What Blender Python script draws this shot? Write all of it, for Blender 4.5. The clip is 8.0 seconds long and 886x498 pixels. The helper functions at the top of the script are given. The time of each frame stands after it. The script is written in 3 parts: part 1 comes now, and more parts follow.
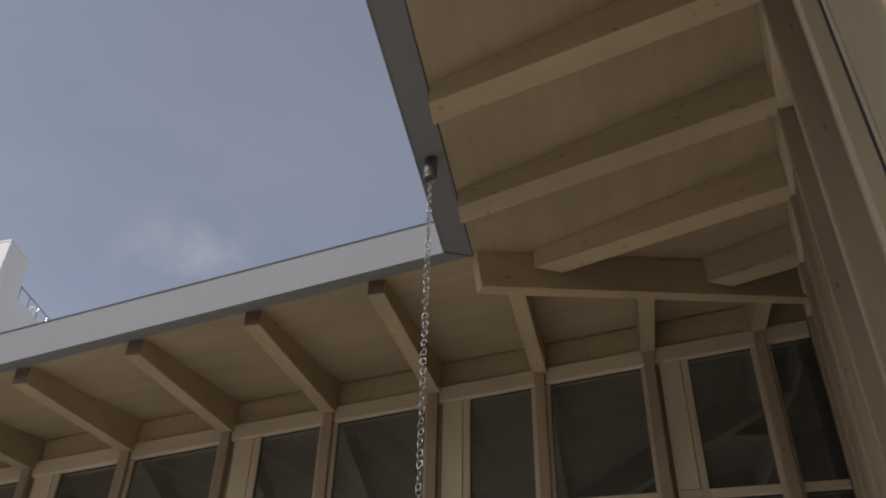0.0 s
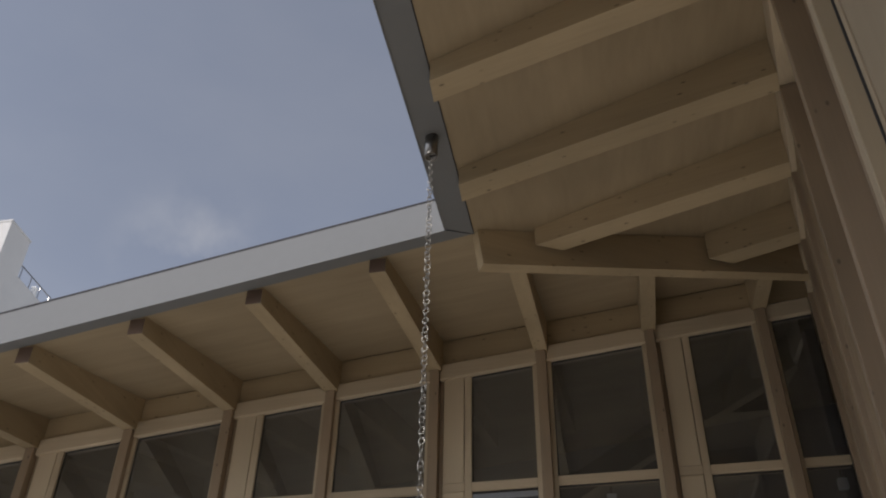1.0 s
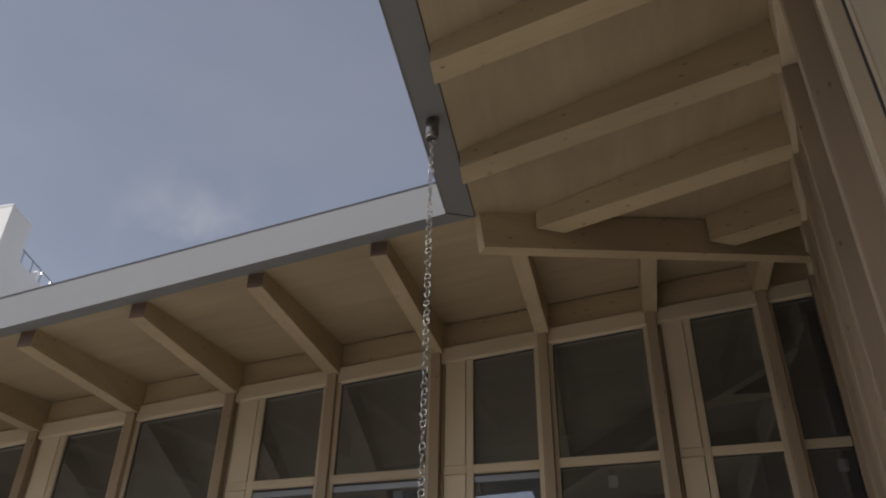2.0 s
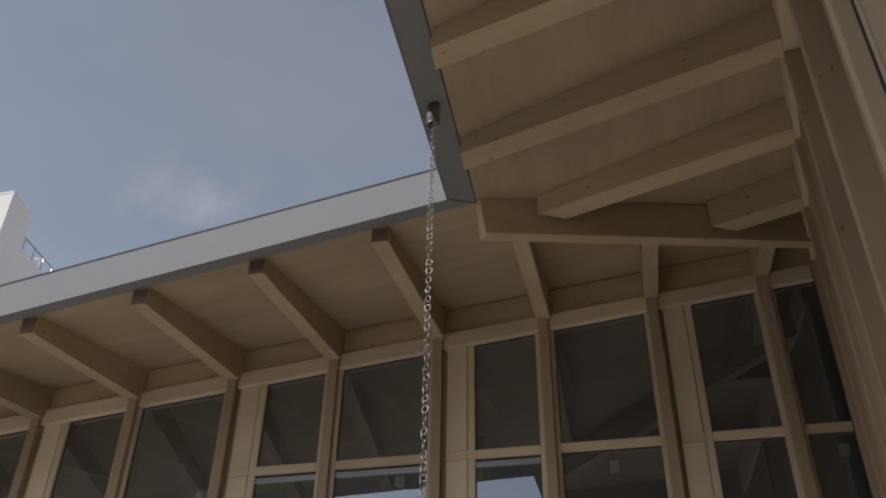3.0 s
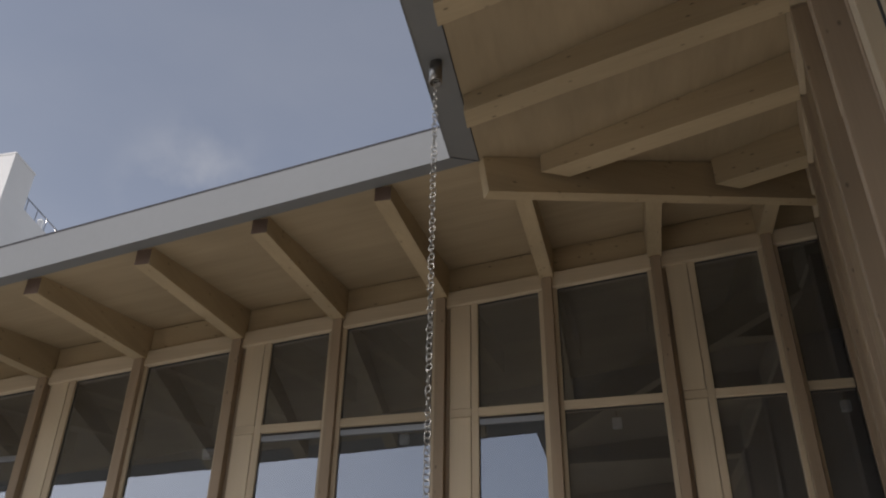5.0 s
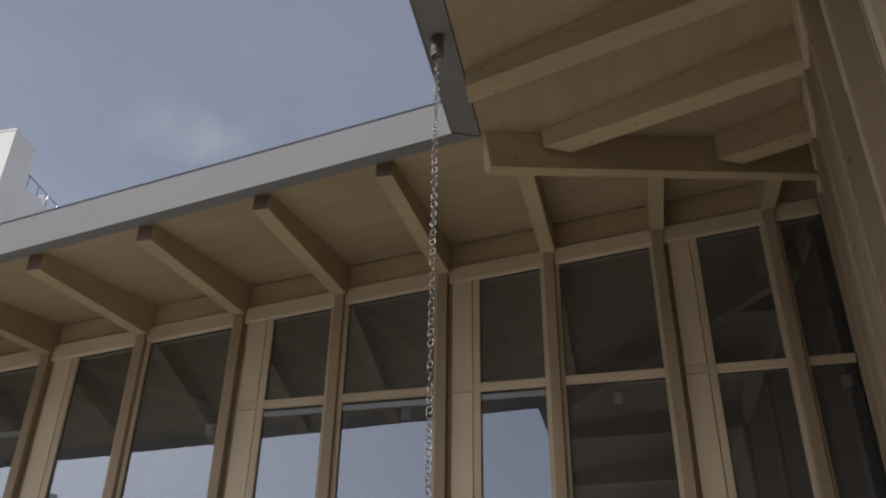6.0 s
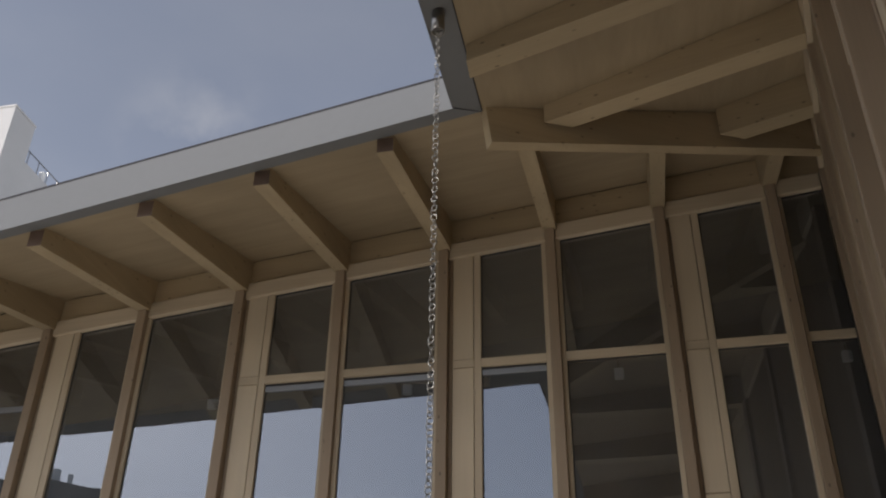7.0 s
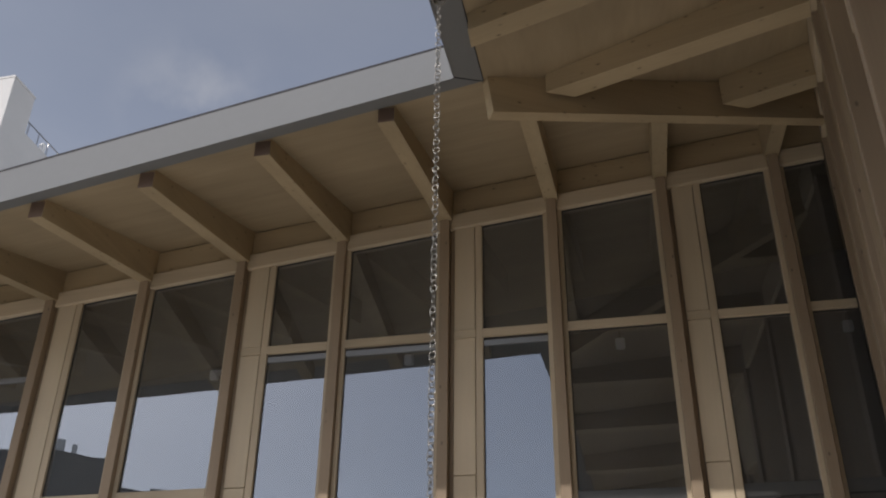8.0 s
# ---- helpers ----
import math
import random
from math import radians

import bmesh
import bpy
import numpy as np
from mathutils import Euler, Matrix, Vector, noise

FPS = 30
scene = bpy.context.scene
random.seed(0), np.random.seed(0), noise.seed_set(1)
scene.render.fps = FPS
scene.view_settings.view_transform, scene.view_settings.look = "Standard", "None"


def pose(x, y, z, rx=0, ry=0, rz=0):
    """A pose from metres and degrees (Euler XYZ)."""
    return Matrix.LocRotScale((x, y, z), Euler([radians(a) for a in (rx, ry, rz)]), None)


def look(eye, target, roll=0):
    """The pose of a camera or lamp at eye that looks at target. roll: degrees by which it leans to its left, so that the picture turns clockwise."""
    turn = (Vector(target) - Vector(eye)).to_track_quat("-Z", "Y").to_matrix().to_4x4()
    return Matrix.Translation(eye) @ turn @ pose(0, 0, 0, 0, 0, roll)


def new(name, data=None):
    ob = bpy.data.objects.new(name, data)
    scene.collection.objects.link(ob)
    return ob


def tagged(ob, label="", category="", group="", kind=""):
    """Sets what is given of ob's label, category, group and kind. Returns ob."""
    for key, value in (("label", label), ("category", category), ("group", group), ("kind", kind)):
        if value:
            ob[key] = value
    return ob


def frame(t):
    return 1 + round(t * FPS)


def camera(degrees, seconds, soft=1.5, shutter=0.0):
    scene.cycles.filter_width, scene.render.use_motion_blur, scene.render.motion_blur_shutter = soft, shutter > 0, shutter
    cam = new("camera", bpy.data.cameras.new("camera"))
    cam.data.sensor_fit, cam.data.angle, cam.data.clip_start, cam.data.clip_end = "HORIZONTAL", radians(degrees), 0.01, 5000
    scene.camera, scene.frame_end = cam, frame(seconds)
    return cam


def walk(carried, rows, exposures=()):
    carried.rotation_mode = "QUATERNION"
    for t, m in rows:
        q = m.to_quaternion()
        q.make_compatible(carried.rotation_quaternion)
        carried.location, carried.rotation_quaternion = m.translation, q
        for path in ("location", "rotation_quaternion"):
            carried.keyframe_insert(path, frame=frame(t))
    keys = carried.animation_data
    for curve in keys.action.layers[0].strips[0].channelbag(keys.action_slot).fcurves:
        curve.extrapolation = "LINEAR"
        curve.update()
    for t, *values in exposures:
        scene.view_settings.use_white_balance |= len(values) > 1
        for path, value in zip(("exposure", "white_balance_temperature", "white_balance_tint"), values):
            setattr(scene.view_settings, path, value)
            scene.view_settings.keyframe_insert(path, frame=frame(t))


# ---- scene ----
EXPO = 0.0
cam = camera(49.0, 8.0, soft=2.1)
PATH = [
    (0, pose(0.0145, -0.0330, 1.5, 130.48, -1.05, 11.12)),
    (0.5, pose(0.0135, -0.0308, 1.5, 129.81, -0.98, 11.22)),
    (1, pose(0.0127, -0.0290, 1.5, 129.20, -0.93, 11.29)),
    (1.5, pose(0.0119, -0.0272, 1.5, 128.67, -0.89, 11.36)),
    (3, pose(0.0101, -0.0230, 1.5, 127.41, -0.80, 11.56)),
    (3.5, pose(0.0094, -0.0214, 1.5, 126.97, -0.81, 11.60)),
    (4, pose(0.0087, -0.0198, 1.5, 126.44, -0.76, 11.69)),
    (4.5, pose(0.0077, -0.0175, 1.5, 125.74, -0.72, 11.77)),
    (6, pose(0.0046, -0.0105, 1.5, 123.61, -0.71, 11.95)),
    (6.5, pose(0.0036, -0.0082, 1.5, 122.92, -0.71, 11.98)),
    (7, pose(0.0026, -0.0058, 1.5, 122.20, -0.71, 12.01)),
    (7.5, pose(0.0014, -0.0031, 1.5, 121.35, -0.67, 12.07)),
    (8, pose(-0.0000, 0.0000, 1.5, 120.49, -0.67, 12.12)),
]
walk(cam, PATH, exposures=[(0.0, EXPO, 6330, 14), (8.0, EXPO, 6330, 14)])

# ---- light ----
SUN_EL, SUN_AZ = radians(37.3), radians(220.0)   # azimuth clockwise from +y
world = bpy.data.worlds.new("sky")
scene.world = world
world.use_nodes = True
wn, wl = world.node_tree.nodes, world.node_tree.links
wn.clear()
w_out = wn.new("ShaderNodeOutputWorld")
w_bg = wn.new("ShaderNodeBackground")
w_sky = wn.new("ShaderNodeTexSky")
w_sky.sky_type, w_sky.sun_disc = "NISHITA", False
w_sky.sun_elevation, w_sky.sun_rotation = SUN_EL, SUN_AZ
w_sky.dust_density, w_sky.air_density = 1.2, 1.0
w_co = wn.new("ShaderNodeTexCoord")
w_map = wn.new("ShaderNodeMapping")
w_map.inputs["Scale"].default_value = (1.0, 1.0, 2.2)
w_no = wn.new("ShaderNodeTexNoise")
w_no.inputs["Scale"].default_value = 2.6
w_no.inputs["Detail"].default_value = 6.0
w_no.inputs["Roughness"].default_value = 0.55
w_ramp = wn.new("ShaderNodeMapRange")
w_ramp.inputs["From Min"].default_value, w_ramp.inputs["From Max"].default_value = 0.42, 0.72
w_ramp.inputs["To Min"].default_value, w_ramp.inputs["To Max"].default_value = 0.0, 0.3
w_haze = wn.new("ShaderNodeHueSaturation")
w_haze.inputs["Saturation"].default_value = 0.50
w_cloud = wn.new("ShaderNodeHueSaturation")
w_cloud.inputs["Saturation"].default_value, w_cloud.inputs["Value"].default_value = 0.26, 1.2
w_mix = wn.new("ShaderNodeMix")
w_mix.data_type = "RGBA"
wl.new(w_co.outputs["Generated"], w_map.inputs[0])
wl.new(w_map.outputs[0], w_no.inputs["Vector"])
wl.new(w_no.outputs["Fac"], w_ramp.inputs["Value"])
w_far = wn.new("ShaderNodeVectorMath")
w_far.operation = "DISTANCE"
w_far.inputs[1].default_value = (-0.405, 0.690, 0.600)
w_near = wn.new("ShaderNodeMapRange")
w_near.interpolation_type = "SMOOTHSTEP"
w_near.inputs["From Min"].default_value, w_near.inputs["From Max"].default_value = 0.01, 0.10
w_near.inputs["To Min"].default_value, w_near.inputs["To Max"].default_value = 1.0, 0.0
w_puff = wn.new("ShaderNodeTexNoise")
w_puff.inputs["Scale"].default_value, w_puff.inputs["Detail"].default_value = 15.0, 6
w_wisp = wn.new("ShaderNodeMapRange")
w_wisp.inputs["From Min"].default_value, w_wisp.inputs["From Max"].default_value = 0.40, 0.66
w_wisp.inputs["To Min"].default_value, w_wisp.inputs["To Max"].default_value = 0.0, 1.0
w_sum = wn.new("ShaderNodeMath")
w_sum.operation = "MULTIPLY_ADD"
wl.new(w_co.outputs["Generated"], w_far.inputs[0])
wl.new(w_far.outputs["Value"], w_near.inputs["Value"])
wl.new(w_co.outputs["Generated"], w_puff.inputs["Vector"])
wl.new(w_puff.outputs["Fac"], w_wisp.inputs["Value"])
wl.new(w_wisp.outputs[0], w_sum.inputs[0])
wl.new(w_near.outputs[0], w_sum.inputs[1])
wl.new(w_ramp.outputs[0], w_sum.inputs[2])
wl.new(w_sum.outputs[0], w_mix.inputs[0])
wl.new(w_sky.outputs[0], w_haze.inputs["Color"])
wl.new(w_sky.outputs[0], w_cloud.inputs["Color"])
wl.new(w_haze.outputs[0], w_mix.inputs[6])
wl.new(w_cloud.outputs[0], w_mix.inputs[7])
wl.new(w_mix.outputs[2], w_bg.inputs[0])
w_bg.inputs[1].default_value = 0.134
wl.new(w_bg.outputs[0], w_out.inputs[0])

sun_lamp = bpy.data.lights.new("sun", "SUN")
sun_lamp.energy, sun_lamp.angle, sun_lamp.color = 2.75, radians(0.6), (1.0, 0.95, 0.86)
sun = new("sun", sun_lamp)
to_sun = Vector((math.sin(SUN_AZ) * math.cos(SUN_EL), math.cos(SUN_AZ) * math.cos(SUN_EL), math.sin(SUN_EL)))
sun.matrix_world = look(to_sun * 40, (0, 0, 0))


# ---- materials ----
def nodes_of(name):
    m = bpy.data.materials.new(name)
    m.use_nodes = True
    t = m.node_tree
    return m, t.nodes, t.links, t.nodes["Principled BSDF"]


def wood(name, base, dark=0.62, grain=1.0, knots=True, rough=0.62, spread=0.10, axis=0):
    """Planed softwood with the grain along one local axis, soft figure, knots and a tone of its own per piece."""
    m, n, l, p = nodes_of(name)
    co = n.new("ShaderNodeTexCoord")
    info = n.new("ShaderNodeObjectInfo")
    shift = n.new("ShaderNodeVectorMath")
    shift.operation = "MULTIPLY_ADD"
    shift.inputs[1].default_value = (1, 1, 1)
    rnd = n.new("ShaderNodeVectorMath")
    rnd.operation = "SCALE"
    rnd.inputs[0].default_value = (17.0, 31.0, 23.0)
    l.new(info.outputs["Random"], rnd.inputs["Scale"])
    l.new(co.outputs["Object"], shift.inputs[0])
    l.new(rnd.outputs[0], shift.inputs[2])

    def mapped(scale):
        mp = n.new("ShaderNodeMapping")
        mp.inputs["Scale"].default_value = scale
        l.new(shift.outputs[0], mp.inputs[0])
        return mp

    def order(a, b, c):
        v = [b, b, c]
        v[axis] = a
        if axis == 2:
            v = [b, c, a]
        return v

    def noise_of(scale, detail, size=1.0):
        t = n.new("ShaderNodeTexNoise")
        t.inputs["Scale"].default_value, t.inputs["Detail"].default_value = size, detail
        l.new(mapped(scale).outputs[0], t.inputs["Vector"])
        return t

    fine = noise_of(order(1.6 * grain, 60 * grain, 60 * grain), 4)
    broad = noise_of(order(0.5, 7, 7), 3)
    blot = noise_of((1.1, 1.1, 1.1), 2)
    mixn = n.new("ShaderNodeMix")
    mixn.data_type = "RGBA"
    mixn.inputs[6].default_value = (*[c * dark for c in base], 1)
    mixn.inputs[7].default_value = (*base, 1)
    add = n.new("ShaderNodeMath")
    add.operation = "MULTIPLY_ADD"
    add.inputs[1].default_value = 0.45
    l.new(fine.outputs["Fac"], add.inputs[0])
    half = n.new("ShaderNodeMath")
    half.operation = "MULTIPLY"
    half.inputs[1].default_value = 0.75
    l.new(broad.outputs["Fac"], half.inputs[0])
    l.new(half.outputs[0], add.inputs[2])
    l.new(add.outputs[0], mixn.inputs[0])
    last = mixn.outputs[2]
    if knots:
        vor = n.new("ShaderNodeTexVoronoi")
        vor.inputs["Scale"].default_value = 1.0
        l.new(mapped(order(7.0, 14.0, 14.0)).outputs[0], vor.inputs["Vector"])
        kr = n.new("ShaderNodeMapRange")
        kr.inputs["From Min"].default_value, kr.inputs["From Max"].default_value = 0.05, 0.145
        kr.inputs["To Min"].default_value, kr.inputs["To Max"].default_value = 0.48, 1.0
        l.new(vor.outputs["Distance"], kr.inputs["Value"])
        km = n.new("ShaderNodeMix")
        km.data_type, km.blend_type = "RGBA", "MULTIPLY"
        km.inputs[0].default_value = 1.0
        l.new(last, km.inputs[6])
        cr = n.new("ShaderNodeCombineColor")
        for i in range(3):
            l.new(kr.outputs[0], cr.inputs[i])
        l.new(cr.outputs[0], km.inputs[7])
        last = km.outputs[2]
    tone = n.new("ShaderNodeHueSaturation")
    tr = n.new("ShaderNodeMapRange")
    tr.inputs["To Min"].default_value, tr.inputs["To Max"].default_value = 1 - spread, 1 + spread
    l.new(info.outputs["Random"], tr.inputs["Value"])
    bl = n.new("ShaderNodeMapRange")
    bl.inputs["From Min"].default_value, bl.inputs["From Max"].default_value = 0.3, 0.7
    bl.inputs["To Min"].default_value, bl.inputs["To Max"].default_value = 0.90, 1.08
    l.new(blot.outputs["Fac"], bl.inputs["Value"])
    mul = n.new("ShaderNodeMath")
    mul.operation = "MULTIPLY"
    l.new(tr.outputs[0], mul.inputs[0])
    l.new(bl.outputs[0], mul.inputs[1])
    l.new(mul.outputs[0], tone.inputs["Value"])
    l.new(last, tone.inputs["Color"])
    l.new(tone.outputs[0], p.inputs["Base Color"])
    p.inputs["Roughness"].default_value = rough
    p.inputs["Specular IOR Level"].default_value = 0.3
    bump = n.new("ShaderNodeBump")
    bump.inputs["Strength"].default_value, bump.inputs["Distance"].default_value = 0.12, 0.004
    l.new(fine.outputs["Fac"], bump.inputs["Height"])
    l.new(bump.outputs[0], p.inputs["Normal"])
    return m


def plain(name, base, rough=0.5, metal=0.0, vary=0.12, size=3.0, bump_by=0.05, stretch=(1, 1, 1)):
    """A surface with stains at two scales and a fine relief."""
    m, n, l, p = nodes_of(name)
    co = n.new("ShaderNodeTexCoord")
    mp = n.new("ShaderNodeMapping")
    mp.inputs["Scale"].default_value = stretch
    l.new(co.outputs["Object"], mp.inputs[0])
    a = n.new("ShaderNodeTexNoise")
    a.inputs["Scale"].default_value, a.inputs["Detail"].default_value = size, 5
    b = n.new("ShaderNodeTexNoise")
    b.inputs["Scale"].default_value, b.inputs["Detail"].default_value = size * 14, 3
    l.new(mp.outputs[0], a.inputs["Vector"])
    l.new(mp.outputs[0], b.inputs["Vector"])
    s = n.new("ShaderNodeMath")
    s.operation = "MULTIPLY_ADD"
    s.inputs[1].default_value = 0.35
    l.new(b.outputs["Fac"], s.inputs[0])
    l.new(a.outputs["Fac"], s.inputs[2])
    r = n.new("ShaderNodeMapRange")
    r.inputs["From Min"].default_value, r.inputs["From Max"].default_value = 0.4, 0.95
    r.inputs["To Min"].default_value, r.inputs["To Max"].default_value = 1 - vary, 1 + vary
    l.new(s.outputs[0], r.inputs["Value"])
    h = n.new("ShaderNodeHueSaturation")
    h.inputs["Color"].default_value = (*base, 1)
    l.new(r.outputs[0], h.inputs["Value"])
    l.new(h.outputs[0], p.inputs["Base Color"])
    rr = n.new("ShaderNodeMapRange")
    rr.inputs["To Min"].default_value, rr.inputs["To Max"].default_value = rough * 0.85, min(1.0, rough * 1.15)
    l.new(a.outputs["Fac"], rr.inputs["Value"])
    l.new(rr.outputs[0], p.inputs["Roughness"])
    p.inputs["Metallic"].default_value = metal
    bp = n.new("ShaderNodeBump")
    bp.inputs["Strength"].default_value, bp.inputs["Distance"].default_value = bump_by, 0.01
    l.new(b.outputs["Fac"], bp.inputs["Height"])
    l.new(bp.outputs[0], p.inputs["Normal"])
    return m


def coated_glass(name, tint=(0.38, 0.40, 0.43)):
    m, n, l, p = nodes_of(name)
    n.remove(p)
    out = [x for x in n if x.type == "OUTPUT_MATERIAL"][0]
    tr = n.new("ShaderNodeBsdfTransparent")
    tr.inputs[0].default_value = (*tint, 1)
    gl = n.new("ShaderNodeBsdfGlossy")
    gl.inputs["Color"].default_value = (0.82, 0.90, 1.0, 1)
    gl.inputs["Roughness"].default_value = 0.0
    co = n.new("ShaderNodeTexCoord")
    lw = n.new("ShaderNodeLayerWeight")
    lw.inputs["Blend"].default_value = 0.5
    steep = n.new("ShaderNodeMath")
    steep.operation = "POWER"
    steep.inputs[1].default_value = 5.0
    l.new(lw.outputs["Facing"], steep.inputs[0])
    fr = n.new("ShaderNodeMapRange")
    fr.inputs["To Min"].default_value, fr.inputs["To Max"].default_value = 0.235, 1.0
    l.new(steep.outputs[0], fr.inputs["Value"])
    mx = n.new("ShaderNodeMixShader")
    l.new(fr.outputs[0], mx.inputs[0])
    l.new(tr.outputs[0], mx.inputs[1])
    l.new(gl.outputs[0], mx.inputs[2])
    # uneven pale veil mixed into the glass: painted haze that lifts dark panes
    veil = n.new("ShaderNodeBsdfDiffuse")
    veil.inputs[0].default_value = (0.62, 0.62, 0.60, 1)
    veil_noise = n.new("ShaderNodeTexNoise")
    veil_noise.inputs["Scale"].default_value, veil_noise.inputs["Detail"].default_value = 2.2, 5
    l.new(co.outputs["Object"], veil_noise.inputs["Vector"])
    amount = n.new("ShaderNodeMapRange")
    amount.inputs["From Min"].default_value, amount.inputs["From Max"].default_value = 0.3, 0.7
    amount.inputs["To Min"].default_value, amount.inputs["To Max"].default_value = 0.045, 0.085
    l.new(veil_noise.outputs["Fac"], amount.inputs["Value"])
    veil_mix = n.new("ShaderNodeMixShader")
    l.new(amount.outputs[0], veil_mix.inputs[0])
    l.new(mx.outputs[0], veil_mix.inputs[1])
    l.new(veil.outputs[0], veil_mix.inputs[2])
    l.new(veil_mix.outputs[0], out.inputs[0])
    return m


RAFTER_WOOD = wood("rafter_wood", (0.475, 0.375, 0.236))
POST_WOOD = wood("post_wood", (0.36, 0.275, 0.19), axis=2)
FRAME_WOOD = wood("frame_wood", (0.60, 0.495, 0.35), knots=False, axis=2)
RAIL_WOOD = wood("rail_wood", (0.60, 0.495, 0.35), knots=False, axis=0)
PANEL_WOOD = wood("panel_wood", (0.60, 0.50, 0.355), knots=False, axis=2, dark=0.8, spread=0.05)
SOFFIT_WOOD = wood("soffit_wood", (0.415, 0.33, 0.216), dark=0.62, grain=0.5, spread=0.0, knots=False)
SIDE_WOOD = wood("side_wood", (0.37, 0.285, 0.185), axis=2, knots=True)
PALE_EAST_WOOD = wood("pale_east_wood", (0.37, 0.30, 0.205), axis=2, knots=False, dark=0.75)
END_GRAIN = wood("end_grain_wood", (0.17, 0.115, 0.085), knots=False, axis=2)
INNER = plain("inner_lining", (0.22, 0.215, 0.21), 0.8)
FASCIA_METAL = plain("fascia_metal", (0.18, 0.186, 0.192), 0.8, 0.0, 0.05, 1.2, 0.02)
EDGE_METAL = plain("edge_metal", (0.02, 0.018, 0.022), 0.8, 0.0)
ROOFING = plain("roofing", (0.16, 0.16, 0.16), 0.9)
STEEL = plain("steel", (0.30, 0.29, 0.275), 0.36, 1.0, 0.10, 8.0, 0.03)
CHAIN_STEEL = plain("chain_steel", (0.27, 0.26, 0.24), 0.40, 1.0, 0.10, 8.0, 0.03)
BORE_SHADE = plain("bore_shade", (0.02, 0.02, 0.02), 0.8)
SASH_METAL = plain("sash_metal", (0.27, 0.28, 0.29), 0.35, 0.6, 0.06)
DARK_METAL = plain("dark_metal", (0.085, 0.088, 0.088), 0.45, 0.2, 0.06)
GASKET = plain("gasket", (0.03, 0.03, 0.03), 0.7)
WHITE_PLASTIC = plain("white_plastic", (0.85, 0.85, 0.84), 0.45, 0.0, 0.04)
WHITE_RENDER = plain("white_render", (0.55, 0.545, 0.54), 0.85, 0.0, 0.06, 0.4, 0.1)
GREY_RENDER = plain("grey_render", (0.45, 0.45, 0.45), 0.85, 0.0, 0.1, 0.4, 0.1)
PAVING = plain("paving", (0.63, 0.605, 0.55), 0.85, 0.0, 0.15, 1.5, 0.2)
GLASS = coated_glass("coated_glass")


# ---- mesh helpers ----
def obj(name, bm, material, parent=None, label="", m=None):
    me = bpy.data.meshes.new(name)
    bmesh.ops.recalc_face_normals(bm, faces=bm.faces)
    bm.to_mesh(me)
    bm.free()
    me.materials.append(material)
    ob = new(name, me)
    if m is not None:
        ob.matrix_world = m
    if parent is not None:
        ob.parent = parent
    if label:
        ob["label"] = label
    return ob


def part(name, bm, material, parent, label="", m=None):
    return obj(name, bm, material, parent, label, m)


def thing(name, label, category, group="", kind="", m=None):
    e = new(name)
    if m is not None:
        e.matrix_world = m
    return tagged(e, label, category, group, kind)


def soften(bm, width):
    if width > 0:
        edges = [e for e in bm.edges if len(e.link_faces) == 2 and e.calc_face_angle(0) > 0.5]
        bmesh.ops.bevel(bm, geom=edges, offset=width, segments=1, affect="EDGES", clamp_overlap=True)


def hexa(c, bevel=0.0):
    """A solid from eight corners: four below, four above, in the same order."""
    bm = bmesh.new()
    v = [bm.verts.new(p) for p in c]
    for f in ((0, 1, 2, 3), (7, 6, 5, 4), (0, 4, 5, 1), (1, 5, 6, 2), (2, 6, 7, 3), (3, 7, 4, 0)):
        bm.faces.new([v[i] for i in f])
    bmesh.ops.recalc_face_normals(bm, faces=bm.faces)
    soften(bm, bevel)
    return bm


def box(x0, x1, y0, y1, z0, z1, bevel=0.0):
    return hexa([(x0, y0, z0), (x1, y0, z0), (x1, y1, z0), (x0, y1, z0),
                 (x0, y0, z1), (x1, y0, z1), (x1, y1, z1), (x0, y1, z1)], bevel)


def slanted(x0, x1, y0, y1, z00, z01, z10, z11, bevel=0.0):
    """A box whose underside and top run from one height at x0 to another at x1."""
    return hexa([(x0, y0, z00), (x1, y0, z01), (x1, y1, z01), (x0, y1, z00),
                 (x0, y0, z10), (x1, y0, z11), (x1, y1, z11), (x0, y1, z10)], bevel)


def slab(points, below, above):
    """A polygon in plan, closed between two height functions."""
    bm = bmesh.new()
    lo = [bm.verts.new((x, y, below(x, y))) for x, y in points]
    hi = [bm.verts.new((x, y, above(x, y))) for x, y in points]
    bm.faces.new(lo)
    bm.faces.new(hi)
    k = len(points)
    for i in range(k):
        bm.faces.new((lo[i], lo[(i + 1) % k], hi[(i + 1) % k], hi[i]))
    bmesh.ops.triangulate(bm, faces=[f for f in bm.faces if len(f.verts) > 4])
    return bm


# ---- the plan ----
GLASS_Y = 6.844            # glass plane of the north wall
BAY = 0.897
POST_X = -0.592            # a post of the north wall; the others every bay from it
EAVE_OUT = (-0.982, 4.688)  # outer corner of the eave
EAVE_IN = (-0.820, 4.830)  # inner corner of the eave
VALLEY = 0.585             # run of the valley beam in plan, dy by dx


def soffit_a(x, y):
    return 4.3083 + 0.1155 * x + 0.2988 * y


def soffit_b(x, y):
    return 5.0832 + 0.205 * x + 0.1535 * y


def under_a(x, y):
    """Underside of the north rafters, which grow deeper towards the wall."""
    return 4.6404 + 0.1135 * x + 0.2053 * min(y, GLASS_Y) + 0.2988 * max(0.0, y - GLASS_Y)


def eave_a_in(x):
    return EAVE_IN[1] - 0.1015 * (x - EAVE_IN[0])


def eave_a_out(x):
    return EAVE_OUT[1] - 0.105 * (x - EAVE_OUT[0])


def eave_b_in(y):
    return EAVE_IN[0] - 0.030 * (y - EAVE_IN[1])


